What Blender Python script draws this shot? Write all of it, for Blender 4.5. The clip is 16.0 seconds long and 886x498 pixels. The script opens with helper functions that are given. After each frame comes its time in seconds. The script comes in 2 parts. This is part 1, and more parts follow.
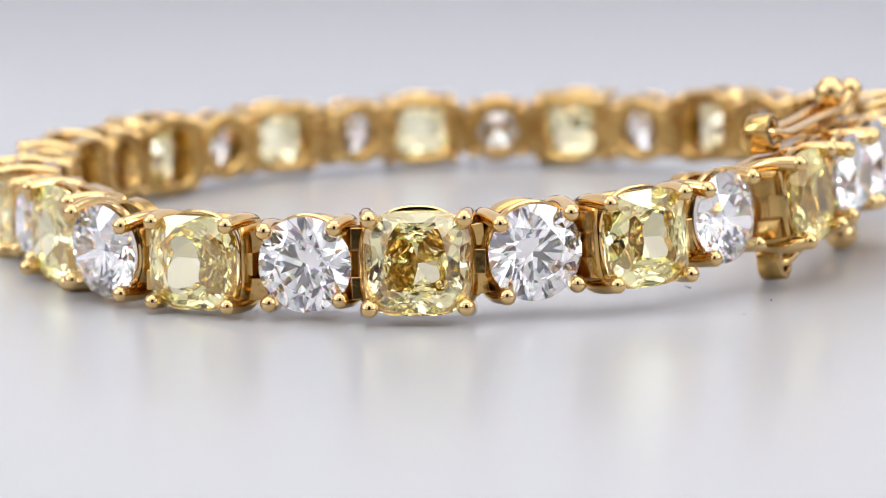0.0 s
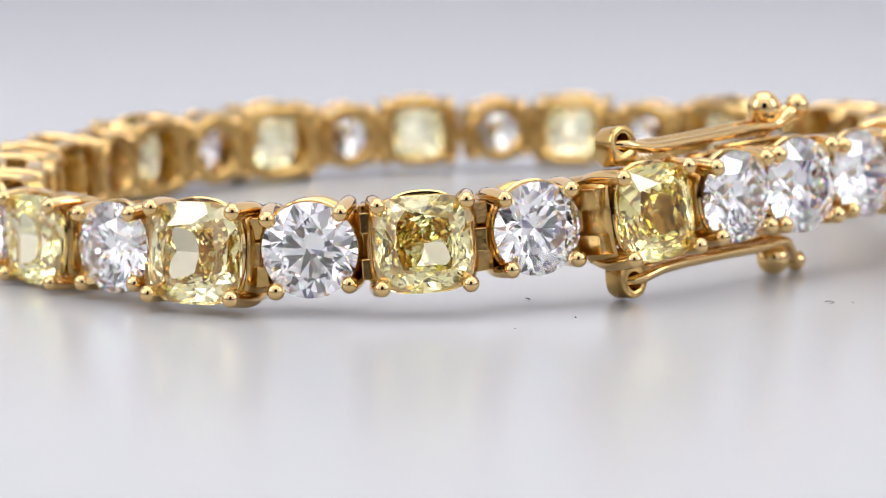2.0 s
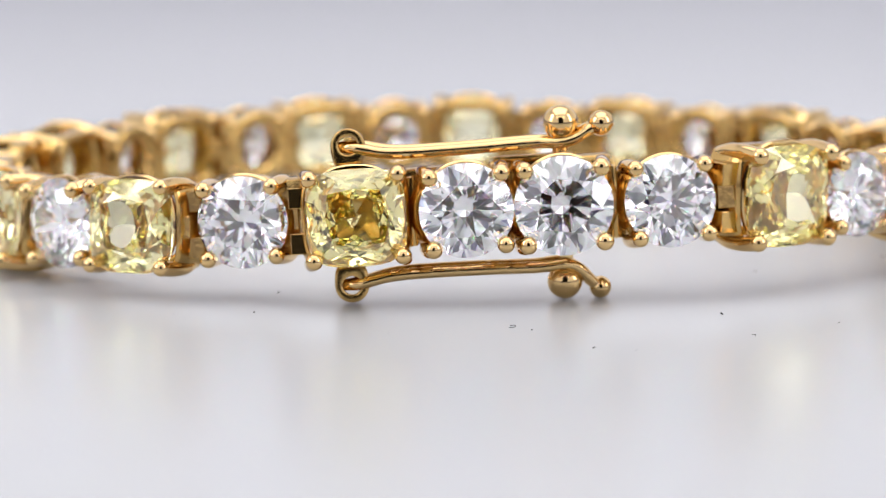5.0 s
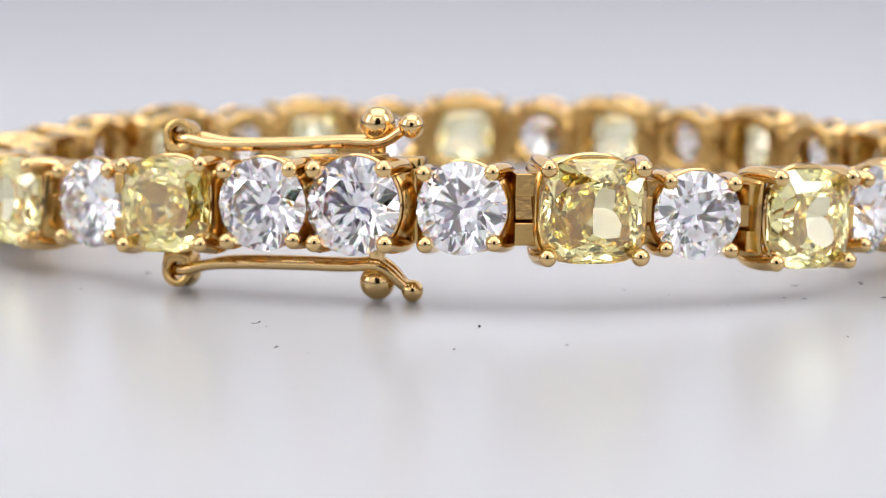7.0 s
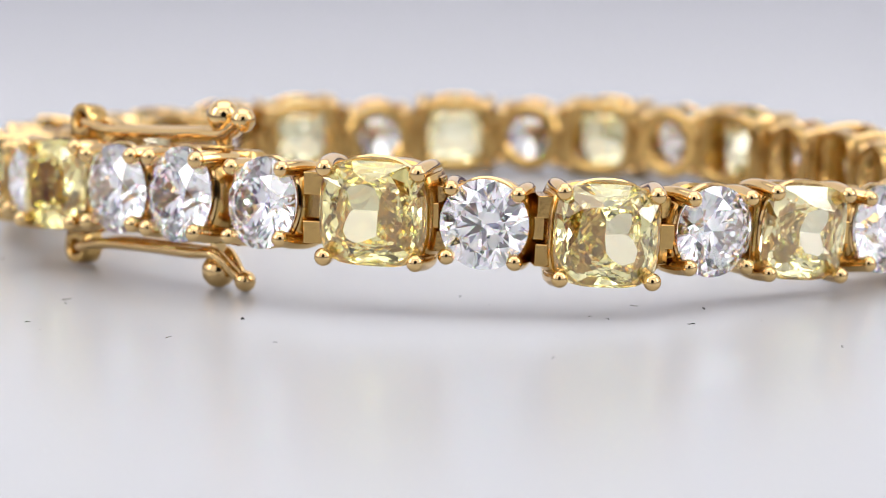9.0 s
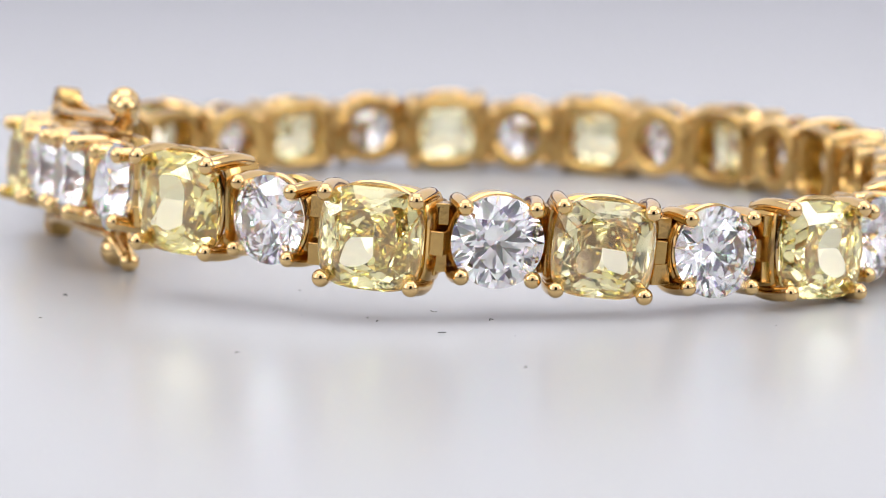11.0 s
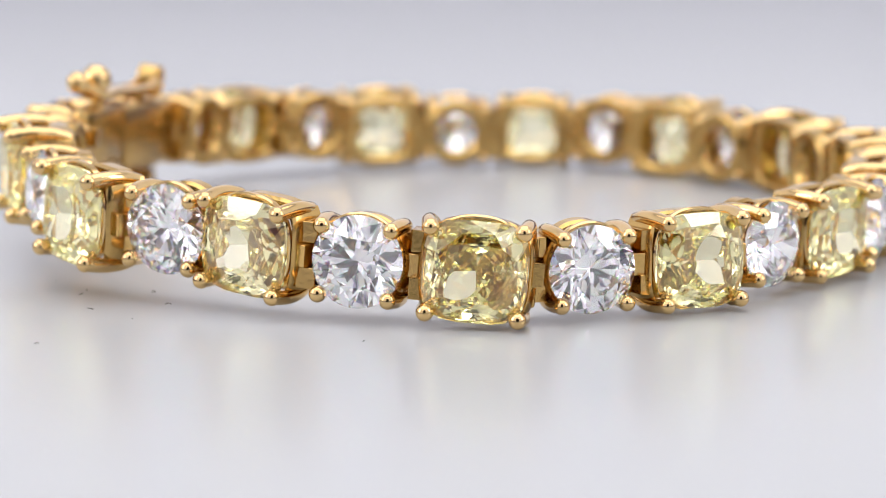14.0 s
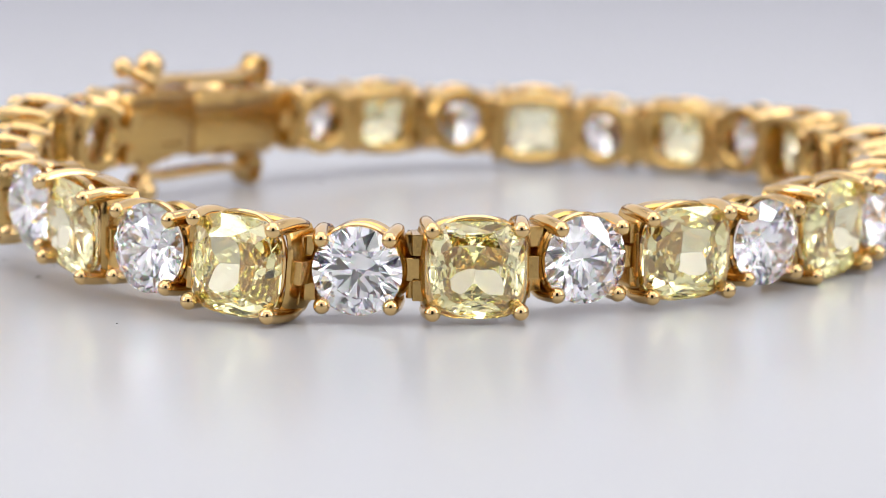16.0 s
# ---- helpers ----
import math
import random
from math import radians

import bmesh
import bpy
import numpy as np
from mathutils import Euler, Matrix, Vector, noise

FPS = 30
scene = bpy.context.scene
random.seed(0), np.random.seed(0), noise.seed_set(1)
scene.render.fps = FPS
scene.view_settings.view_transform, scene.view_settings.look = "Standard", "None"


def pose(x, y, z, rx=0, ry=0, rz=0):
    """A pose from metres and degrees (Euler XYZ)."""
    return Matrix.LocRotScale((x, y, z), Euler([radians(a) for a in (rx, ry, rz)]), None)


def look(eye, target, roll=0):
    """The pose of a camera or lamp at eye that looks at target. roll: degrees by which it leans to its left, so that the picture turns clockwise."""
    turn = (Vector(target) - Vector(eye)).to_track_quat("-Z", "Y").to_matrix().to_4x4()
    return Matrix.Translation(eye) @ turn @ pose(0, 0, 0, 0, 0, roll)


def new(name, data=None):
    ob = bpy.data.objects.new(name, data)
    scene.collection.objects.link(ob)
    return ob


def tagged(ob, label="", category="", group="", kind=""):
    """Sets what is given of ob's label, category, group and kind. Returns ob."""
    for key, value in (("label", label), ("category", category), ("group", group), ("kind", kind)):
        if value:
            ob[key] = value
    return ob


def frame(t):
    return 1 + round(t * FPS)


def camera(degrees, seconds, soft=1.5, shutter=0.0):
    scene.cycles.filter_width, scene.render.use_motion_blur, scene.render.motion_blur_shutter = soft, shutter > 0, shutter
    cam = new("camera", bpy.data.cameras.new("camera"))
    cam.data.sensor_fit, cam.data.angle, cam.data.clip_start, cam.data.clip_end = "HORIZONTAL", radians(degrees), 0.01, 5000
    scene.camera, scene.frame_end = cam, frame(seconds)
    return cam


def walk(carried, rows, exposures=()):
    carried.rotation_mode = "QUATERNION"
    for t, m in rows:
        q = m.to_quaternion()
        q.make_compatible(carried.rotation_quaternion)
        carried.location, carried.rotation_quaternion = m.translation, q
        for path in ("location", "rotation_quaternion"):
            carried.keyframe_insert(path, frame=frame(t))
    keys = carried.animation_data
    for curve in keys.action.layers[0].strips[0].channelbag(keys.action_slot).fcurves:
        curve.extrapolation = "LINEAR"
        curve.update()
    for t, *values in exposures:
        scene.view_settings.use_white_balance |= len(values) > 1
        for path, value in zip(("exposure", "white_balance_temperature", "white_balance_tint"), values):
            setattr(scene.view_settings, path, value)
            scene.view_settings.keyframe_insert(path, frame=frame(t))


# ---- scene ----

MM = 0.001

# ---- camera: a fixed macro camera looking down at the turning bracelet ----
cam = camera(20.14, 16.0, soft=0.45)
EYE = Vector((0.0, -145.50, 23.78)) * MM
TILT, PAN = radians(9.730), radians(-0.489)
AIM = EYE + Vector((math.sin(PAN) * math.cos(TILT), math.cos(PAN) * math.cos(TILT), -math.sin(TILT)))
cam.data.dof.use_dof = True
cam.data.dof.focus_distance = 0.1195
cam.data.dof.aperture_fstop = 51.0
walk(cam, [(0.0, look(EYE, AIM, -0.30)), (16.0, look(EYE, AIM, -0.30))], exposures=[(0.0, 0.0), (16.0, 0.0)])

# turn of the turntable: seconds, degrees
SPIN = [(0.0, 0.0), (0.5, -5.32), (1.0, -11.45), (1.5, -16.8), (2.0, -22.95), (2.5, -28.34), (3.0, -34.76), (3.5, -40.12), (4.0,
        -46.44), (4.2, -48.33), (6.3, -72.58), (6.5, -74.99), (7.0, -81.07), (7.5, -86.48), (8.0, -92.8), (8.5, -98.34), (9.0,
        -104.31), (9.2, -106.24), (11.3, -130.71), (11.5, -132.98), (12.0, -139.25), (12.5, -144.66), (13.0, -150.9), (13.5,
        -156.38), (14.0, -162.82), (14.5, -168.34), (15.0, -174.5), (15.5, -179.86), (16.0, -185.57)]

scene.cycles.glossy_bounces = scene.cycles.transmission_bounces = 16
scene.cycles.max_bounces = 20

# ---- world and lamps: a white light tent with lamps in its roof ----
world = bpy.data.worlds.new("world")
scene.world = world
world.use_nodes = True
world.node_tree.nodes["Background"].inputs[0].default_value = (0.75, 0.82, 1.0, 1)
world.node_tree.nodes["Background"].inputs[1].default_value = 0.05


def softbox(name, at, target, sx, sy, watts, colour):
    data = bpy.data.lights.new(name, "AREA")
    data.shape, data.size, data.size_y, data.energy, data.color = "RECTANGLE", sx, sy, watts, colour
    ob = new(name, data)
    ob.matrix_world = look(at, target)
    return ob


softbox("lamp_roof", (0, 0.02, 0.54), (0, 0.02, 0), 0.64, 0.62, 2.40, (0.985, 0.99, 0.98))
softbox("lamp_left", (-0.45, -0.16, 0.28), (0, 0, 0.03), 0.15, 0.42, 0.98, (1.0, 0.99, 0.985))
softbox("lamp_right", (0.45, -0.16, 0.28), (0, 0, 0.03), 0.15, 0.42, 0.98, (0.97, 0.98, 1.0))
softbox("lamp_front", (0, -0.44, 0.40), (0, 0, 0.02), 0.60, 0.16, 0.45, (1.0, 0.99, 0.98))
softbox("lamp_back", (0, 0.50, 0.31), (0, 0, 0.31), 0.70, 0.34, 0.05, (0.87, 0.76, 1.0))


# ---- materials ----
def material(name):
    m = bpy.data.materials.new(name)
    m.use_nodes = True
    nt = m.node_tree
    return m, nt, nt.nodes["Principled BSDF"]


def add_node(nt, kind, **values):
    n = nt.nodes.new(kind)
    for key, value in values.items():
        n.inputs[key].default_value = value
    return n


def gold(name, colour, rough, spread, grain, bump):
    """Polished or satin gold with fine scratches and softly uneven gloss."""
    m, nt, bsdf = material(name)
    bsdf.inputs["Metallic"].default_value = 1.0
    coord = nt.nodes.new("ShaderNodeTexCoord")
    big = add_node(nt, "ShaderNodeTexNoise", Scale=700.0, Detail=3.0)
    fine = add_node(nt, "ShaderNodeTexNoise", Scale=grain, Detail=4.0)
    for n in (big, fine):
        nt.links.new(coord.outputs["Object"], n.inputs["Vector"])
    mix = nt.nodes.new("ShaderNodeMix")
    mix.data_type = "RGBA"
    mix.inputs[6].default_value = (*colour, 1)
    mix.inputs[7].default_value = (colour[0] * 0.93, colour[1] * 0.88, colour[2] * 0.78, 1)
    nt.links.new(big.outputs["Fac"], mix.inputs[0])
    nt.links.new(mix.outputs[2], bsdf.inputs["Base Color"])
    rough_map = add_node(nt, "ShaderNodeMapRange")
    rough_map.inputs["To Min"].default_value = rough
    rough_map.inputs["To Max"].default_value = rough + spread
    nt.links.new(fine.outputs["Fac"], rough_map.inputs["Value"])
    nt.links.new(rough_map.outputs["Result"], bsdf.inputs["Roughness"])
    wave = add_node(nt, "ShaderNodeBump", Strength=0.35, Distance=0.00012)
    nt.links.new(big.outputs["Fac"], wave.inputs["Height"])
    b = add_node(nt, "ShaderNodeBump", Strength=bump, Distance=0.00006)
    nt.links.new(fine.outputs["Fac"], b.inputs["Height"])
    nt.links.new(wave.outputs["Normal"], b.inputs["Normal"])
    nt.links.new(b.outputs["Normal"], bsdf.inputs["Normal"])
    return m


def gem(name, tint, fire):
    """Cut diamond: clear glass of diamond's index with the stone's body colour. It bends red less than blue: three
    glasses of slightly different index share the light, each leaning to one colour, white on average."""
    m, nt, bsdf = material(name)
    out = nt.nodes["Material Output"]
    nt.nodes.remove(bsdf)
    parts = []
    for i, ior in enumerate((2.417 - fire * 0.05, 2.417, 2.417 + fire * 0.06)):
        g = nt.nodes.new("ShaderNodeBsdfGlass")
        lean = [1 - 0.25 * fire] * 3
        lean[i] = 1 + 0.5 * fire
        g.inputs["Color"].default_value = (*[t * k for t, k in zip(tint, lean)], 1)
        g.inputs["Roughness"].default_value = 0.0
        g.inputs["IOR"].default_value = ior
        parts.append(g)
    a = add_node(nt, "ShaderNodeMixShader", Fac=0.5)
    b = add_node(nt, "ShaderNodeMixShader", Fac=1 / 3)
    nt.links.new(parts[0].outputs[0], a.inputs[1])
    nt.links.new(parts[1].outputs[0], a.inputs[2])
    nt.links.new(a.outputs[0], b.inputs[1])
    nt.links.new(parts[2].outputs[0], b.inputs[2])
    nt.links.new(b.outputs[0], out.inputs["Surface"])
    return m


def plain(name, colour, rough, vary=0.04, scale=9.0, bump=0.0, metal=0.0):
    m, nt, bsdf = material(name)
    bsdf.inputs["Roughness"].default_value = rough
    bsdf.inputs["Metallic"].default_value = metal
    coord = nt.nodes.new("ShaderNodeTexCoord")
    n = add_node(nt, "ShaderNodeTexNoise", Scale=scale, Detail=5.0)
    nt.links.new(coord.outputs["Object"], n.inputs["Vector"])
    mix = nt.nodes.new("ShaderNodeMix")
    mix.data_type = "RGBA"
    mix.inputs[6].default_value = (*[c * (1 - vary) for c in colour], 1)
    mix.inputs[7].default_value = (*[min(1, c * (1 + vary)) for c in colour], 1)
    nt.links.new(n.outputs["Fac"], mix.inputs[0])
    nt.links.new(mix.outputs[2], bsdf.inputs["Base Color"])
    if bump:
        b = add_node(nt, "ShaderNodeBump", Strength=bump, Distance=0.0002)
        nt.links.new(n.outputs["Fac"], b.inputs["Height"])
        nt.links.new(b.outputs["Normal"], bsdf.inputs["Normal"])
    return m


GOLD = gold("polished_gold", (0.765, 0.545, 0.26), 0.045, 0.07, 5000.0, 0.10)
SATIN = gold("satin_gold", (0.60, 0.40, 0.15), 0.13, 0.12, 3500.0, 0.16)
STAMP = gold("stamped_gold", (0.42, 0.27, 0.10), 0.40, 0.10, 3500.0, 0.3)
DIAMOND = gem("white_diamond", (1.0, 1.0, 1.0), 0.46)
LEMON = gem("lemon_diamond", (1.0, 0.985, 0.838), 0.22)
DEEP = gem("deep_yellow_diamond", (1.0, 0.978, 0.800), 0.22)
AMBER = gem("honey_diamond", (1.0, 0.983, 0.852), 0.22)
YELLOWS = {0: DEEP, 4: DEEP, 26: AMBER, 8: AMBER}
ACRYLIC = plain("white_acrylic", (0.452, 0.459, 0.470), 0.24, 0.015, 14.0)
ACRYLIC.node_tree.nodes["Principled BSDF"].inputs["Specular IOR Level"].default_value = 0.26
CLOTH = plain("white_tent_cloth", (0.832, 0.825, 0.857), 0.9, 0.03, 30.0, 0.2)
# dark lavender of an added band that dims and tints what the turntable reflects
DARKENER = plain("reflection_darkener", (0.092, 0.079, 0.156), 0.9, 0.04, 40.0, 0.2)
PAINT = plain("black_lens_paint", (0.012, 0.012, 0.013), 0.7, 0.05, 3.0, 0.2)
PAINT.node_tree.nodes["Principled BSDF"].inputs["Specular IOR Level"].default_value = 0.15
LINT = plain("dark_lint", (0.035, 0.03, 0.03), 0.9, 0.3, 4000.0)


# ---- mesh helpers (all lengths in millimetres until part() writes the mesh) ----
def part(name, bm, mat, parent=None, label="", at=None, smooth=True):
    me = bpy.data.meshes.new(name)
    bmesh.ops.recalc_face_normals(bm, faces=bm.faces)
    bmesh.ops.scale(bm, vec=(MM, MM, MM), verts=bm.verts)
    bm.to_mesh(me)
    bm.free()
    me.materials.append(mat)
    if smooth:
        me.shade_smooth()
        me.set_sharp_from_angle(angle=radians(38))
    ob = new(name, me)
    if parent is not None:
        ob.parent = parent
    if at is not None:
        ob.matrix_basis = at
    return tagged(ob, label)


def again(name, data, parent, at=None, label=""):
    """One more object on a mesh that is already there."""
    ob = new(name, data)
    ob.parent = parent
    if at is not None:
        ob.matrix_basis = at
    return tagged(ob, label)


def mm_pose(x, y, z, rx=0, ry=0, rz=0):
    return pose(x * MM, y * MM, z * MM, rx, ry, rz)


def tube(bm, points, radii, seg=12, wide=1.0, up=Vector((0, 0, 1))):
    """A rod along the points, with round ends."""
    pts = [Vector(p) for p in points]
    rings = []
    n = len(pts)
    frames = []
    for i in range(n):
        d = (pts[min(i + 1, n - 1)] - pts[max(i - 1, 0)]).normalized()
        side = d.cross(up)
        side = side.normalized() if side.length > 1e-4 else d.cross(Vector((1, 0, 0))).normalized()
        frames.append((d, side, side.cross(d)))

    def ring(c, r, side, top):
        return [bm.verts.new(c + side * (r * wide * math.cos(a)) + top * (r * math.sin(a)))
                for a in (2 * math.pi * k / seg for k in range(seg))]

    d, s, t = frames[0]
    for k in (80, 55, 28):
        rings.append(ring(pts[0] - d * (radii[0] * math.sin(radians(k))), radii[0] * math.cos(radians(k)), s, t))
    for i in range(n):
        rings.append(ring(pts[i], radii[i], frames[i][1], frames[i][2]))
    d, s, t = frames[-1]
    for k in (28, 55, 80):
        rings.append(ring(pts[-1] + d * (radii[-1] * math.sin(radians(k))), radii[-1] * math.cos(radians(k)), s, t))
    for a, b in zip(rings, rings[1:]):
        for k in range(seg):
            bm.faces.new((a[k], a[(k + 1) % seg], b[(k + 1) % seg], b[k]))
    bm.faces.new(rings[0])
    bm.faces.new(rings[-1])


def ball(bm, centre, r, stretch=(1, 1, 1), u=20, v=12):
    m = Matrix.Translation(centre) @ Matrix.Diagonal((*stretch, 1))
    bmesh.ops.create_uvsphere(bm, u_segments=u, v_segments=v, radius=r, matrix=m)


def spline(points, steps):
    """A smooth line through the points."""
    p = [Vector(q) for q in points]
    p = [2 * p[0] - p[1]] + p + [2 * p[-1] - p[-2]]
    out = []
    for i in range(1, len(p) - 2):
        for k in range(steps):
            t = k / steps
            out.append(0.5 * (2 * p[i] + (p[i + 1] - p[i - 1]) * t + (2 * p[i - 1] - 5 * p[i] + 4 * p[i + 1] - p[i + 2]) * t * t
                              + (3 * p[i] - p[i - 1] - 3 * p[i + 1] + p[i + 2]) * t ** 3))
    out.append(p[-2])
    return out


def outline(hx, hz, power, angle):
    """A point of a rounded square (or, with power 2, an oval) at that angle."""
    c, s = math.cos(angle), math.sin(angle)
    r = (abs(c) ** power + abs(s) ** power) ** (-1.0 / power)
    return hx * r * c, hz * r * s


def band(bm, shape, inner, outer, y0, y1, a0=0.0, a1=2 * math.pi, n=40, soft=0.12):
    """A ring or an arc of one that follows the outline between two scales, from y0 to y1, with softened edges."""
    closed = abs(a1 - a0 - 2 * math.pi) < 1e-6
    count = n if closed else n + 1
    loops = []
    for i in range(count):
        a = a0 + (a1 - a0) * i / n
        xo, zo = outline(shape[0] + outer, shape[1] + outer, shape[2], a)
        xi, zi = outline(shape[0] + inner, shape[1] + inner, shape[2], a)
        d = Vector((xo - xi, 0, zo - zi))
        d.normalize()
        o, q = Vector((xo, 0, zo)), Vector((xi, 0, zi))
        e = soft
        ys = Vector((0, 1, 0))
        loops.append([bm.verts.new(v) for v in (
            o - d * e + ys * y0, o + ys * (y0 + e), o + ys * (y1 - e), o - d * e + ys * y1,
            q + d * e + ys * y1, q + ys * (y1 - e), q + ys * (y0 + e), q + d * e + ys * y0)])
    pairs = zip(loops, loops[1:] + loops[:1]) if closed else zip(loops, loops[1:])
    for a, b in pairs:
        for k in range(8):
            bm.faces.new((a[k], a[(k + 1) % 8], b[(k + 1) % 8], b[k]))
    if not closed:
        bm.faces.new(loops[0])
        bm.faces.new(loops[-1])


def saddle(bm, shape, y_front, y_edge, y_back, reach, a0, a1, n=16):
    """A cup wall: its lip hugs the stone at y_front and slopes outwards and back to y_edge."""
    loops = []
    for i in range(n + 1):
        a = a0 + (a1 - a0) * i / n
        swell = math.cos((i / n - 0.5) * math.pi) ** 0.7 if 0 < i < n else 0.0
        ring = []
        for off, y in ((-0.02, y_front), (0.05, y_front - 0.05), (0.14, y_front + 0.04), (0.16 + reach * 0.5, y_front + 0.30), (0.16 + reach, y_edge),
                       (0.18 + reach, y_edge + 0.12), (0.18 + reach, y_back), (-0.05, y_back), (-0.16, y_edge)):
            x, z = outline(shape[0] + off, shape[1] + off, shape[2], a)
            ring.append(bm.verts.new((x, y + 0.10 * (1 - swell), z)))
        loops.append(ring)
    for a, b in zip(loops, loops[1:]):
        for k in range(9):
            bm.faces.new((a[k], a[(k + 1) % 9], b[(k + 1) % 9], b[k]))
    bm.faces.new(loops[0])
    bm.faces.new(loops[-1])


def block(bm, x0, x1, y0, y1, z0, z1, soft=0.1):
    made = bmesh.ops.create_cube(bm, size=1.0, matrix=Matrix.Translation(((x0 + x1) / 2, (y0 + y1) / 2, (z0 + z1) / 2))
                                 @ Matrix.Diagonal((x1 - x0, y1 - y0, z1 - z0, 1)))
    edges = list({e for v in made["verts"] for e in v.link_edges})
    bmesh.ops.bevel(bm, geom=edges, offset=soft, segments=2, affect="EDGES", profile=0.5)


# ---- cut stones: axis outwards (-y), girdle at y = 0 ----
def cut_stone(hx, hz, power, table, crown, girdle, depth, seed, crushed):
    """A brilliant: table, stars, kites, upper halves, girdle and pavilion. The crushed cut has a pavilion of many small
    irregular facets round four broad ones that meet at the culet."""
    rnd = random.Random(seed)
    bm = bmesh.new()

    def at(r, deg, w):
        x, z = outline(hx, hz, power, radians(deg))
        return bm.verts.new((x * r, -w, z * r))

    wob = lambda s: rnd.uniform(-s, s)
    tan_c = crown / (1 - table)
    loose = 0.03 if crushed else 0.004
    top = [at(table + wob(loose), 45 * i + wob(90 * loose), crown) for i in range(8)]
    rs = table * 0.924 + 0.5 * (1 - table * 0.924)
    star = [at(rs + wob(loose), 45 * i + 22.5 + wob(90 * loose), crown - (rs * 0.924 - table) * tan_c) for i in range(8)]
    up = [at(1.0, 11.25 * i, girdle / 2) for i in range(32)]
    low = [at(1.0, 11.25 * i, -girdle / 2) for i in range(32)]
    base = -girdle / 2

    if crushed:
        fine = seed % 4 == 3
        core = 0.34 if fine else rnd.uniform(0.50, 0.60)
        rise = rnd.uniform(0.30, 0.35)
        # profile of the belly, outside the four broad facets
        rs, fs = (0.0, 0.40, 0.55, 0.72, 0.87, 1.0), (1.0, 0.80, 0.66, 0.45, 0.22, 0.0)
        rows = ((0.93, 22), (0.85, 22), (0.76, 20), (0.67, 18), (0.58, 16), (0.49, 14), (0.40, 10), (0.31, 8))
        for row, (r, n) in enumerate(rows):
            for i in range(n):
                q = r + wob(0.045)
                deg = 360 / n * (i + 0.5 * (row % 2)) + wob(140 / n)
                x, z = outline(hx * q, hz * q, power if q > 0.75 else 2.6, radians(deg))
                f = np.interp(q, rs, fs) + wob(0.014)
                bm.verts.new((x, -(base - depth * f), z))
        bm.verts.new((0, -(base - depth), 0))
        bmesh.ops.convex_hull(bm, input=bm.verts)
        # the broad facets, planed off the belly about the culet
        for i in range(4):
            a = radians(45 + 90 * i + wob(9))
            slope = rise * 1.414 + wob(0.06)
            n = Vector((math.cos(a) * slope, 1.0, math.sin(a) * slope)).normalized()
            # depth of the plane at the axis, so that it leaves the belly at the core's edge
            edge = np.interp(core + wob(0.06), rs, fs) * depth
            y0 = -base + edge + slope * core * hx
            made = bmesh.ops.bisect_plane(bm, geom=bm.verts[:] + bm.edges[:] + bm.faces[:], plane_co=(0, min(y0, depth - base - 0.02), 0),
                                          plane_no=n, clear_outer=True, dist=1e-5)
            rim = [g for g in made["geom_cut"] if isinstance(g, bmesh.types.BMEdge)]
            if rim:
                bmesh.ops.contextual_create(bm, geom=rim)
        loose_verts = [v for v in bm.verts if not v.link_faces]
        bmesh.ops.delete(bm, geom=loose_verts, context="VERTS")
        return bm

    def flush(ring, centre, k):
        """Brings the girdle point between two corners into the plane of its facet, which scallops the girdle."""
        a, b, q = ring[(k - 1) % 32].co, ring[(k + 1) % 32].co, ring[k % 32]
        n = (a - centre.co).cross(b - centre.co)
        q.co.y = centre.co.y - (n.x * (q.co.x - centre.co.x) + n.z * (q.co.z - centre.co.z)) / n.y

    bm.faces.new(top)
    for i in range(8):
        j = (i + 1) % 8
        bm.faces.new((top[i], star[i], top[j]))
        bm.faces.new((top[i], star[i - 1], up[4 * i], star[i]))
        for k in (4 * i, 4 * i + 2):
            flush(up, star[i], k + 1)
            bm.faces.new((star[i], up[k % 32], up[(k + 1) % 32], up[(k + 2) % 32]))
    for i in range(32):
        bm.faces.new((up[i], low[i], low[(i + 1) % 32], up[(i + 1) % 32]))
    culet = bm.verts.new((0, -(base - depth), 0))
    rl = 0.24
    lows = [at(rl, 45 * i + 22.5, base - depth * (1 - rl * 0.924)) for i in range(8)]
    for i in range(8):
        bm.faces.new((culet, lows[i - 1], low[4 * i], lows[i]))
        for k in (4 * i, 4 * i + 2):
            flush(low, lows[i], k + 1)
            bm.faces.new((lows[i], low[k % 32], low[(k + 1) % 32], low[(k + 2) % 32]))
    return bm


# ---- the setting ----
def disc(name, radius, z0, z1, mat, n=160):
    bm = bmesh.new()
    rows = [(radius - 1.0, z1), (radius, z1 - 1.0), (radius, z0)]
    rings = [[bm.verts.new((r * math.cos(2 * math.pi * k / n), r * math.sin(2 * math.pi * k / n), z)) for k in range(n)] for r, z in rows]
    bm.faces.new(rings[0])
    for a, b in zip(rings, rings[1:]):
        for k in range(n):
            bm.faces.new((a[k], a[(k + 1) % n], b[(k + 1) % n], b[k]))
    bm.faces.new(rings[-1])
    return part(name, bm, mat)


def ring_wall(name, radius, thick, z0, z1, a0, a1, mat, n=96):
    bm = bmesh.new()
    loops = []
    for i in range(n + 1):
        a = radians(a0 + (a1 - a0) * i / n)
        c, s = math.cos(a), math.sin(a)
        loops.append([bm.verts.new((r * c, r * s, z)) for r, z in ((radius, z0), (radius, z1), (radius + thick, z1), (radius + thick, z0))])
    for a, b in zip(loops, loops[1:]):
        for k in range(4):
            bm.faces.new((a[k], b[k], b[(k + 1) % 4], a[(k + 1) % 4]))
    bm.faces.new(loops[0])
    bm.faces.new(loops[-1])
    return part(name, bm, mat)


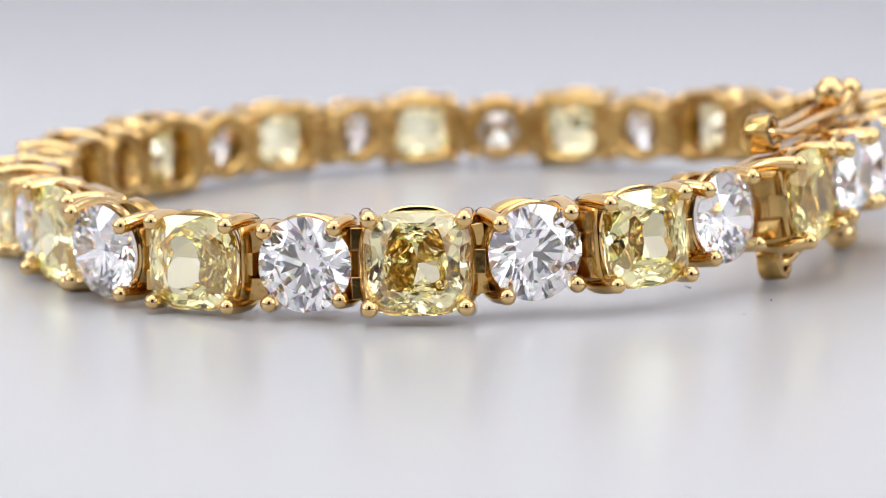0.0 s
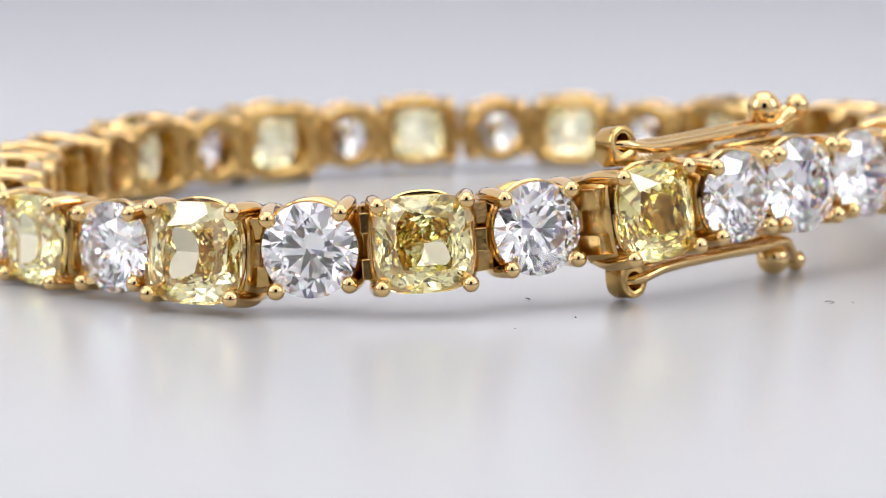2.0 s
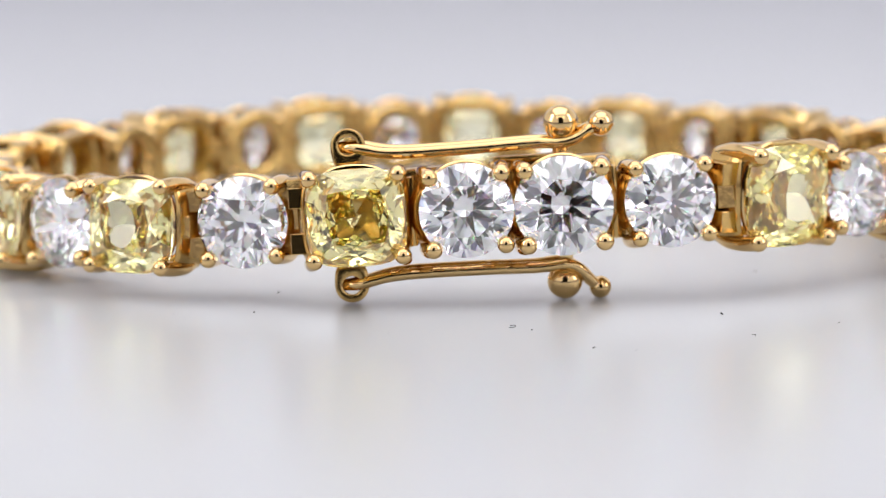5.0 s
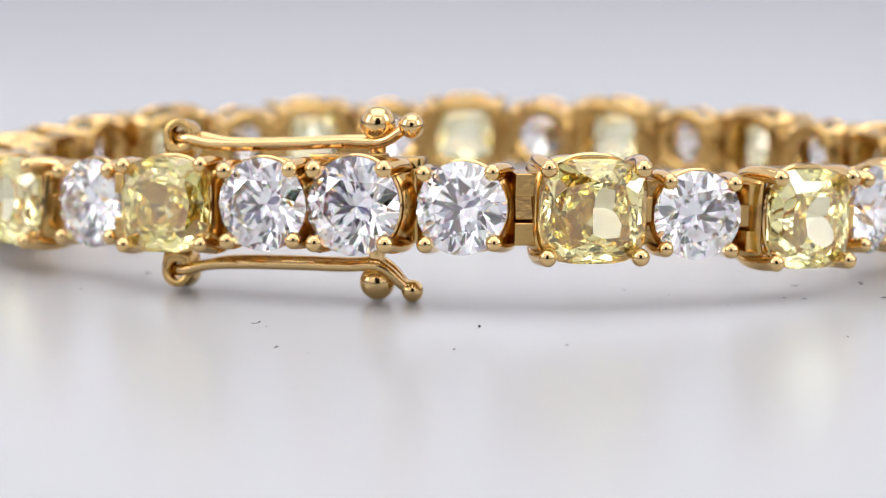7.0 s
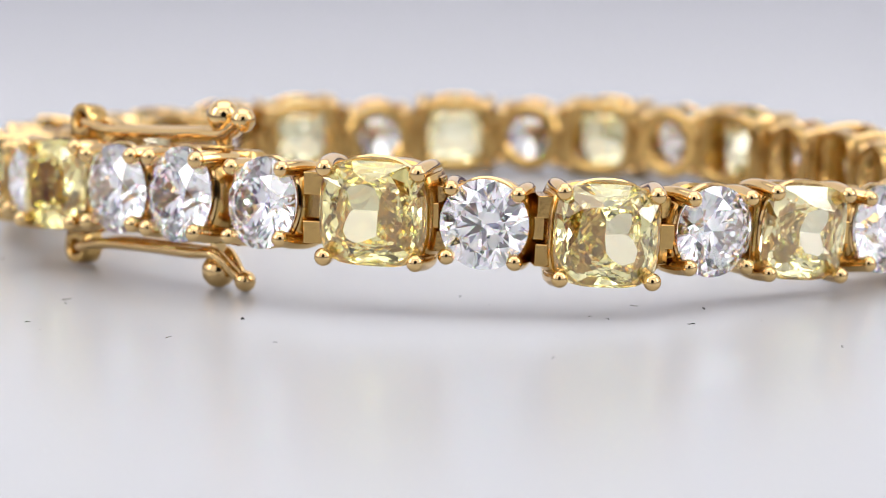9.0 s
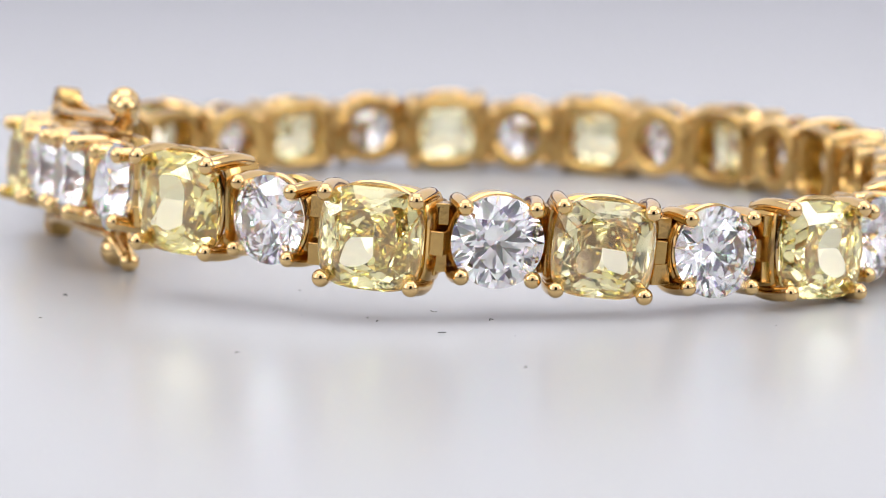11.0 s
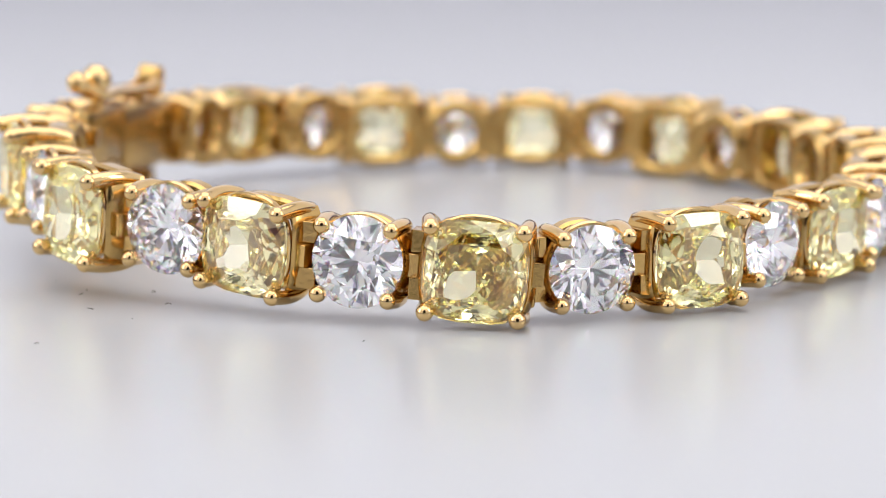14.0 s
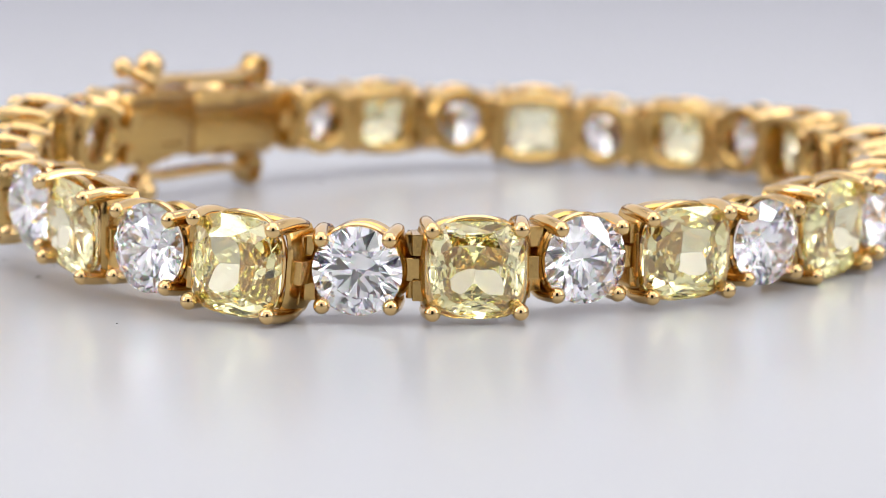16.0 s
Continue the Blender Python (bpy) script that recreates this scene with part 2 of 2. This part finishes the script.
turntable = tagged(disc("turntable", 300, -8, 0, ACRYLIC), "glossy white acrylic turntable top", "turntable", kind="structure")
floor_ob = tagged(disc("floor", 620, -40, -8.2, CLOTH), "white cloth floor of the light tent", "floor", kind="structure")
tagged(ring_wall("wall_tent", 560, 6, 55, 560, -74, 254, CLOTH), "white cloth wall of the light tent", "wall", kind="structure")
# unseen band added below the cloth wall, so the far turntable reflects darker
tagged(ring_wall("wall_darkener", 560, 6, -8.2, 54.8, -74, 254, DARKENER), "added dark band at the foot of the tent wall, darkening the turntable reflection", "wall", kind="structure")
tagged(ring_wall("wall_header", 560, 6, 270, 560, 254.2, 285.8, CLOTH, 24), "white cloth flap over the tent opening", "wall", kind="structure")
roof_bm = bmesh.new()
block(roof_bm, -620, 620, -620, 620, 560, 570, 1.0)
tagged(part("ceiling", roof_bm, CLOTH), "white cloth roof of the light tent", "ceiling", kind="structure")
# the macro lens and camera whose dark shapes show in the gold and the stones
def camera_on_stand():
    """A barrel that widens towards the body, with two rings, and an upright body with a grip and a finder hump."""
    bm = bmesh.new()
    tube(bm, [(0, 0, 9), (0, 0, 20), (0, 0, 22), (0, 1, 34), (0, 2, 36), (0, 3, 50)], [20, 21, 22.5, 23, 26, 27], 40, up=Vector((0, 1, 0)))
    bmesh.ops.delete(bm, geom=[v for v in bm.verts if v.co.z < 8], context="VERTS")
    lens = part("camera_lens", bm, PAINT)
    tagged(lens, "black macro camera with its lens barrel", "camera").matrix_world = look(EYE, AIM)
    bm = bmesh.new()
    block(bm, -47, 47, -25, 108, 44, 100, 7)
    block(bm, 40, 66, 12, 62, 48, 96, 7)
    block(bm, -44, 44, 84, 106, 34, 50, 6)
    part("camera_body", bm, PAINT, lens, "black camera body turned upright, with a finder hump")


camera_on_stand()

# ---- the bracelet: where each link of the chain lies ----
AZIMUTH = (315.03, 327.14, 338.10, 350.49, 4.68, 16.17, 28.13, 40.64, 50.65, 62.52, 73.76, 85.32, 96.77, 108.53, 120.15,
           132.35, 145.15, 157.85, 170.55, 183.09, 195.36, 207.69, 219.44, 231.24, 242.87, 254.18, 265.58, 277.37, 289.07, 301.34)
RADIUS = (25.94, 25.18, 25.12, 25.61, 27.02, 27.32, 28.91, 28.23, 28.89, 29.14, 30.06, 29.00, 28.79, 27.19, 26.83,
          26.12, 25.87, 25.96, 26.10, 25.94, 26.99, 26.88, 28.00, 29.36, 29.36, 28.65, 29.05, 27.99, 27.81, 25.95)
HEIGHT = (4.74, 5.00, 5.16, 5.21, 5.07, 4.64, 4.18, 3.90, 3.49, 3.08, 2.81, 2.56, 2.67, 2.73, 2.68,
          2.62, 2.64, 2.66, 2.66, 2.62, 2.56, 2.56, 2.70, 2.60, 2.61, 2.75, 3.08, 3.31, 3.80, 4.18)
TURN = (16.0, 6.0, -8.3, -15.6, -4.0, -13.3, -6.3, 4.4, -9.4, -1.9, -5.1, 4.8, 3.6, 11.7, -1.7,
        0.8, -2.0, -0.4, -2.8, -1.5, -3.3, -4.1, -4.2, -0.1, 3.3, 2.7, 4.1, 10.5, 10.2, 14.0)
LEAN = (-8.3, -3.6, -6.1, -7.8, -0.7, -2.9, -1.5, -0.1, 1.0, -2.7, -2.5, 2.1, -0.6, 1.6, 2.0,
        2.3, 1.0, 0.0, 0.0, 0.0, 0.0, -0.0, -1.6, 4.0, -1.3, -2.9, -6.8, 1.3, -5.4, -4.2)
SLOPE = (-2.9, -3.1, -2.6, -3.0, 1.6, 3.9, 4.0, 4.1, 6.1, 3.6, 4.6, 0.2, 0.8, 2.9, -0.5,
         0.0, -1.8, 0.0, 0.5, -0.7, -0.9, -0.6, 2.5, 5.3, -0.7, -4.4, -1.0, -5.8, -2.5, -5.1)
SIZE = (0.957, 1.000, 1.083, 0.982, 1.028, 0.937, 0.996, 0.967, 0.954, 0.959, 0.975, 0.928, 0.941, 0.868, 0.862,
        0.941, 1.000, 1.000, 1.000, 1.000, 1.000, 1.000, 1.000, 1.000, 0.899, 0.994, 1.005, 1.010, 0.947, 0.989)


def link_pose(k):
    a = radians(AZIMUTH[k])
    return mm_pose(RADIUS[k] * math.cos(a), RADIUS[k] * math.sin(a), HEIGHT[k], LEAN[k], SLOPE[k], AZIMUTH[k] + 90 + TURN[k])


ROUND = dict(shape=(2.36, 2.36, 2.0), prong=(1.79, 1.75), hole=-0.95, rail=(2.34, 2.43, 2.0, 0.07))
CUSHION = dict(shape=(2.60, 2.50, 3.7), prong=(2.26, 2.11), hole=-0.75, rail=(2.58, 2.68, 2.4, 0.10))

bracelet = tagged(new("bracelet"), "yellow gold bracelet of alternating white and yellow diamonds on turntable", "bracelet")


def meshes_of(kind, style):
    """The shared meshes of one style of link."""
    sx, sz, power = style["shape"]
    px, pz = style["prong"]
    made = {}
    bm = bmesh.new()
    band(bm, style["shape"], style["hole"], -0.10, 2.35, 3.35, n=48, soft=0.16)
    made["back_frame"] = bm
    bm = bmesh.new()
    # the rail arches a little higher over the stone than under it
    band(bm, style["rail"], -0.32, -0.03, 0.86, 1.22, n=48, soft=0.08)
    bmesh.ops.translate(bm, verts=bm.verts, vec=(0, 0, style["rail"][3]))
    made["gallery_rail"] = bm
    for side, a0 in (("side_wall", -0.74), ("side_wall_b", math.pi - 0.74)):
        bm = bmesh.new()
        edge = style["shape"][0] + 0.02
        x0, x1 = (edge - 0.05, edge + 0.33) if side == "side_wall" else (-edge - 0.33, -edge + 0.05)
        block(bm, x0, x1, 1.85, 3.1, -1.72, 1.72, 0.09)
        saddle(bm, style["shape"], 0.95, 1.75, 3.05, 0.16, a0, a0 + 1.48)
        made[side] = bm
    for i, (qx, qz) in enumerate(((-1, 1), (1, 1), (-1, -1), (1, -1))):
        bm = bmesh.new()
        path = spline([(qx * (px + 0.02), 3.0, qz * (pz - 0.12)), (qx * (px + 0.16), 2.0, qz * (pz + 0.10)),
                       (qx * (px + 0.13), 1.0, qz * (pz + 0.12)), (qx * px, 0.06, qz * pz)], 4)
        radii = [0.36 + 0.06 * j / (len(path) - 1) for j in range(len(path))]
        tube(bm, path, radii, 12, 1.0)
        ball(bm, (qx * px, 0.0, qz * pz), 0.44, (1, 1.0, 1))
        made["prong_%d" % i] = bm
    return made


shared = {}
for kind, style in (("round", ROUND), ("cushion", CUSHION)):
    shared[kind] = {}
    for key, bm in meshes_of(kind, style).items():
        me = bpy.data.meshes.new(key)
        bmesh.ops.recalc_face_normals(bm, faces=bm.faces)
        bmesh.ops.scale(bm, vec=(MM, MM, MM), verts=bm.verts)
        bm.to_mesh(me)
        bm.free()
        me.materials.append(SATIN if key in ("back_frame", "side_wall", "side_wall_b") else GOLD)
        me.shade_smooth()
        me.set_sharp_from_angle(angle=radians(38))
        shared[kind][key] = me


def hinge_meshes():
    """A middle knuckle and an upper and a lower one, round the hinge's own axis."""
    made = []
    for x0, x1, z0, z1 in ((-0.62, 0.42, -0.60, 0.60), (-0.42, 0.62, 0.63, 1.72), (-0.42, 0.62, -1.72, -0.63)):
        bm = bmesh.new()
        block(bm, x0, x1, 1.10, 2.85, z0, z1, 0.05)
        made.append(bm)
    out = []
    for bm in made:
        me = bpy.data.meshes.new("hinge_knuckle")
        bmesh.ops.recalc_face_normals(bm, faces=bm.faces)
        bmesh.ops.scale(bm, vec=(MM, MM, MM), verts=bm.verts)
        bm.to_mesh(me)
        bm.free()
        me.materials.append(SATIN)
        out.append(me)
    return out


HINGE = hinge_meshes()
STONES = {"round": [], "cushion": []}
for s in range(8):
    vary = random.Random(90 + s)
    for kind, bm, mat in (("round", cut_stone(2.35, 2.35, 2.0, vary.uniform(0.55, 0.58), vary.uniform(0.68, 0.72), 0.10,
                                              vary.uniform(2.01, 2.05), s, False), DIAMOND),
                          ("cushion", cut_stone(2.60, 2.50, 3.7, vary.uniform(0.57, 0.64), vary.uniform(0.56, 0.66), 0.16,
                                                vary.uniform(1.95, 2.1), 20 + s, True), LEMON)):
        me = bpy.data.meshes.new(kind + "_stone")
        bmesh.ops.recalc_face_normals(bm, faces=bm.faces)
        bmesh.ops.scale(bm, vec=(MM, MM, MM), verts=bm.verts)
        bm.to_mesh(me)
        bm.free()
        me.materials.append(mat)
        STONES[kind].append(me)

rnd = random.Random(7)
# links whose stones are finely or broadly cut
CUT = {8: 3, 26: 3, 6: 5, 14: 2, 22: 6}
for k in range(30):
    kind = "cushion" if k % 2 == 0 and k != 2 else "round"
    parts = shared[kind]
    label = "cushion-cut yellow diamond in a gold basket" if kind == "cushion" else "round white diamond in a gold basket"
    link = again("link", parts["back_frame"], bracelet, link_pose(k), label)
    link.scale = [min(1.05, max(0.93, SIZE[k]))] * 3
    again("gallery_rail", parts["gallery_rail"], link)
    again("side_wall", parts["side_wall"], link)
    again("side_wall", parts["side_wall_b"], link)
    for i in range(4):
        again("prong", parts["prong_%d" % i], link, mm_pose(0, 0, 0, rnd.uniform(-0.8, 0.8), rnd.uniform(-0.8, 0.8), rnd.uniform(-1, 1)))
    tilt = (rnd.uniform(-1.5, 1.5), 0, rnd.uniform(-1.5, 1.5))
    roll_by = rnd.choice((0, 90, 180, 270)) if kind == "cushion" else rnd.uniform(0, 360)
    spin = Matrix.Rotation(radians(roll_by), 4, "Y")
    if kind == "cushion":
        spin = Matrix.Rotation(radians(180 * rnd.randint(0, 1)), 4, "Y")
    stone = again("diamond", STONES[kind][CUT.get(k, (k // 2 + k % 2 * 3) % 8)], link, mm_pose(0, 0.50, 0, *tilt) @ spin,
                  "yellow cushion-cut diamond" if kind == "cushion" else "colourless round brilliant diamond")
    if k in YELLOWS:
        stone.material_slots[0].link = "OBJECT"
        stone.material_slots[0].material = YELLOWS[k]
    here = link_pose(k).translation
    after = (link_pose((k + 1) % 30).translation - here).length / MM / 2
    before = (link_pose(k - 1).translation - here).length / MM / 2
    if k not in (0, 1):
        again("hinge_knuckle", HINGE[0], link, mm_pose(after - 0.12, 1.0 if k == 2 else 0, 0))
    if k not in (1, 2):
        again("hinge_knuckle", HINGE[1], link, mm_pose(-before + 0.12, 1.0 if k == 3 else 0, 0))
        again("hinge_knuckle", HINGE[2], link, mm_pose(-before + 0.12, 1.0 if k == 3 else 0, 0))

# ---- the clasp ----
mid = link_pose(1).lerp(link_pose(2), 0.5)
case_pose = mid @ mm_pose(-2.35, 0, 0)
# the box lies straight along the back of two links
start, end = link_pose(0) @ Vector((-3.9 * MM, 3.45 * MM, 0)), case_pose @ Vector((1.30 * MM, 3.45 * MM, 0))
along = (end - start).normalized()
inward = Vector((0, 0, 1)).cross(along).normalized()
box_pose = Matrix((along, inward, along.cross(inward))).transposed().to_4x4()
box_pose.translation = start
bm = bmesh.new()
block(bm, 0, (end - start).length / MM, -0.60, 0.62, -1.60, 2.20, 0.25)
bmesh.ops.transform(bm, matrix=Matrix.Diagonal((1 / MM,) * 3 + (1,)) @ link_pose(0).inverted() @ box_pose @ Matrix.Diagonal((MM,) * 3 + (1,)), verts=bm.verts)
clasp = part("clasp_box", bm, SATIN, bracelet, "satin gold box of the clasp", link_pose(0))
bm = bmesh.new()
block(bm, 1.36, 7.55, 2.85, 4.05, -1.80, 2.28, 0.25)
block(bm, 1.60, 5.60, 2.60, 3.60, 2.20, 2.46, 0.08)
tongue = part("clasp_tongue", bm, SATIN, bracelet, "satin gold tongue case of the clasp", case_pose)

for x, w in ((2.9, 0.30), (3.6, 0.22), (4.2, 0.28)):
    bm = bmesh.new()
    block(bm, x - w, x + w, 4.04, 4.07, -1.10, -0.78, 0.01)
    part("hallmark", bm, STAMP, tongue, "worn dark stamp mark")


def bend(a, b, share, dz=0.0, out=0.0):
    """A point between two, raised by dz and moved away from the bracelet's middle by out."""
    p = Vector(a).lerp(Vector(b), share)
    r = Vector((p.x, p.y, 0)).normalized()
    return p + r * out + Vector((0, 0, dz))


def safety_latch(pivot, stud, tip, sign):
    """A hairpin of gold wire, hung in a lug, clipped round a ball stud; returns its parts under the clasp."""
    pivot, stud, tip = Vector(pivot), Vector(stud), Vector(tip)
    base = link_pose(0)
    local = base.inverted() @ (pivot * MM) / MM
    bm = bmesh.new()
    top = local.z
    n = 24
    loops = []
    for y in (local.y - 0.65, local.y + 0.65):
        outer, inner = [], []
        for i in range(n):
            a = 2 * math.pi * i / n
            ox, oz = 0.86 * math.cos(a), 0.86 * math.sin(a)
            if sign * oz < 0:
                ox, oz = 0.86 * math.copysign(1, ox) * min(1, abs(math.cos(a)) ** 0.4), oz * 1.35
            outer.append(bm.verts.new((local.x + ox, y, top + oz)))
            inner.append(bm.verts.new((local.x + 0.46 * math.cos(a), y, top + 0.46 * math.sin(a))))
        loops.append((outer, inner))
    (o0, i0), (o1, i1) = loops
    for i in range(n):
        j = (i + 1) % n
        bm.faces.new((o0[i], o0[j], o1[j], o1[i]))
        bm.faces.new((i0[i], i1[i], i1[j], i0[j]))
        bm.faces.new((o0[i], i0[i], i0[j], o0[j]))
        bm.faces.new((o1[i], o1[j], i1[j], i1[i]))
    bmesh.ops.recalc_face_normals(bm, faces=bm.faces)
    rim = [e for e in bm.edges if e.is_manifold and e.calc_face_angle() > radians(60)]
    bmesh.ops.bevel(bm, geom=rim, offset=0.10, segments=2, affect="EDGES", profile=0.5)
    part("pivot_lug", bm, SATIN, clasp, "pierced gold lug")
    neck = stud - Vector((0, 0, sign * 0.95))
    for side in (1, -1):
        bm = bmesh.new()
        path = spline([bend(pivot, neck, -0.02, -sign * 0.05, 0.1 * side), bend(pivot, neck, 0.06, -sign * 0.10, 0.55 * side),
                       bend(pivot, neck, 0.22, -sign * 0.35, 0.62 * side), bend(pivot, neck, 0.55, -sign * 0.22, 0.55 * side),
                       bend(pivot, neck, 0.85, 0, 0.52 * side), bend(pivot, neck, 1.02, sign * 0.05, 0.50 * side),
                       bend(neck, tip, 0.72, 0, 0.22 * side), tip], 7)
        tube(bm, [base.inverted() @ (q * MM) / MM for q in path], [0.30] * len(path), 10)
        part("latch_wire", bm, GOLD, clasp)
    bm = bmesh.new()
    ball(bm, base.inverted() @ (tip * MM) / MM, 0.64 if sign > 0 else 0.56, u=24, v=16)
    part("latch_tip", bm, GOLD, clasp, "small gold ball tip")
    m = mid.inverted()
    bm = bmesh.new()
    ball(bm, m @ (stud * MM) / MM, 0.89, u=28, v=18)
    foot = stud - Vector((0, 0, sign * 2.2))
    tube(bm, [m @ (foot * MM) / MM, m @ (stud * MM) / MM], [0.42, 0.42], 14, up=Vector((1, 0, 0)))
    stud_ob = part("ball_stud", bm, GOLD, tongue, "polished gold ball stud", mm_pose(2.35, 0, 0))


safety_latch((15.45, -17.05, 7.88), (20.34, -7.54, 8.87), (21.70, -6.02, 8.87), 1)
safety_latch((16.18, -17.31, 0.97), (21.04, -7.73, 0.92), (21.77, -6.05, 0.56), -1)

# ---- specks of lint on the turntable ----
# x, y in millimetres, length (0: a dot), thickness
SPECKS = ((11.5, -19.0, 0.34, 0.024), (15.4, -22.5, 0, 0.046), (13.65, -26.05, 0, 0.026), (25.8, -14.0, 0.60, 0.016),
          (26.9, -13.8, 0, 0.036), (31.75, -13.7, 0.22, 0.022), (28.7, -3.8, 0.16, 0.042), (33.6, -5.7, 0.30, 0.013),
          (33.2, -12.4, 0, 0.022), (21.1, 13.95, 0.42, 0.016), (24.65, 13.5, 0.28, 0.015), (24.2, 12.5, 0.16, 0.016),
          (24.9, 17.65, 0.36, 0.024), (21.0, 17.5, 0.28, 0.024), (23.3, 20.7, 0, 0.026), (28.5, 25.1, 0.18, 0.018),
          (13.95, 29.3, 0, 0.030), (-12.2, -24.4, 0, 0.028), (33.9, 12.7, 0.26, 0.012), (33.55, -0.5, 0.14, 0.013),
          (22.54, 2.65, 0, 0.016), (22.41, 6.98, 0, 0.018), (25.4, 9.3, 0, 0.018), (20.65, 5.1, 0.20, 0.012), (29.0, 11.8, 0, 0.016),
          (23.45, -19.66, 0, 0.018), (23.15, -2.99, 0, 0.016), (26.13, 12.01, 0, 0.012), (13.57, -17.23, 0, 0.014))
specks = []
for i, (x, y, ln, thick) in enumerate(SPECKS):
    bm = bmesh.new()
    r2 = random.Random(40 + i)
    if ln:
        a = r2.uniform(0, 6.28)
        turn = r2.choice((-1, 1)) * r2.uniform(0.7, 1.6)
        h = ln / 2
        path = spline([(-h * math.cos(a), -h * math.sin(a), thick), (0, 0, thick + 0.04),
                       (h * math.cos(a + turn * 0.6), h * math.sin(a + turn * 0.6), thick + 0.02),
                       (h * 1.5 * math.cos(a + turn), h * 1.5 * math.sin(a + turn), thick)], 4)
        tube(bm, path, [thick * (1 - 0.4 * k / len(path)) for k in range(len(path))], 6)
    else:
        ball(bm, (0, 0, thick * 0.7), thick, (1.3, 0.9, 0.7), 8, 6)
    specks.append((tagged(part("lint_speck", bm, LINT), "curled dark lint fibre on the white turntable" if ln else "tiny dark dust grain on the white turntable",
                          "lint", "lint on the turntable"), x, y))


def motions():
    walk(turntable, [(t, pose(0, 0, 0, 0, 0, a)) for t, a in SPIN])
    walk(bracelet, [(t, pose(0, 0, 0, 0, 0, a)) for t, a in SPIN])
    for ob, x, y in specks:
        walk(ob, [(t, pose(0, 0, 0, 0, 0, a) @ mm_pose(x, y, 0)) for t, a in SPIN])


motions()
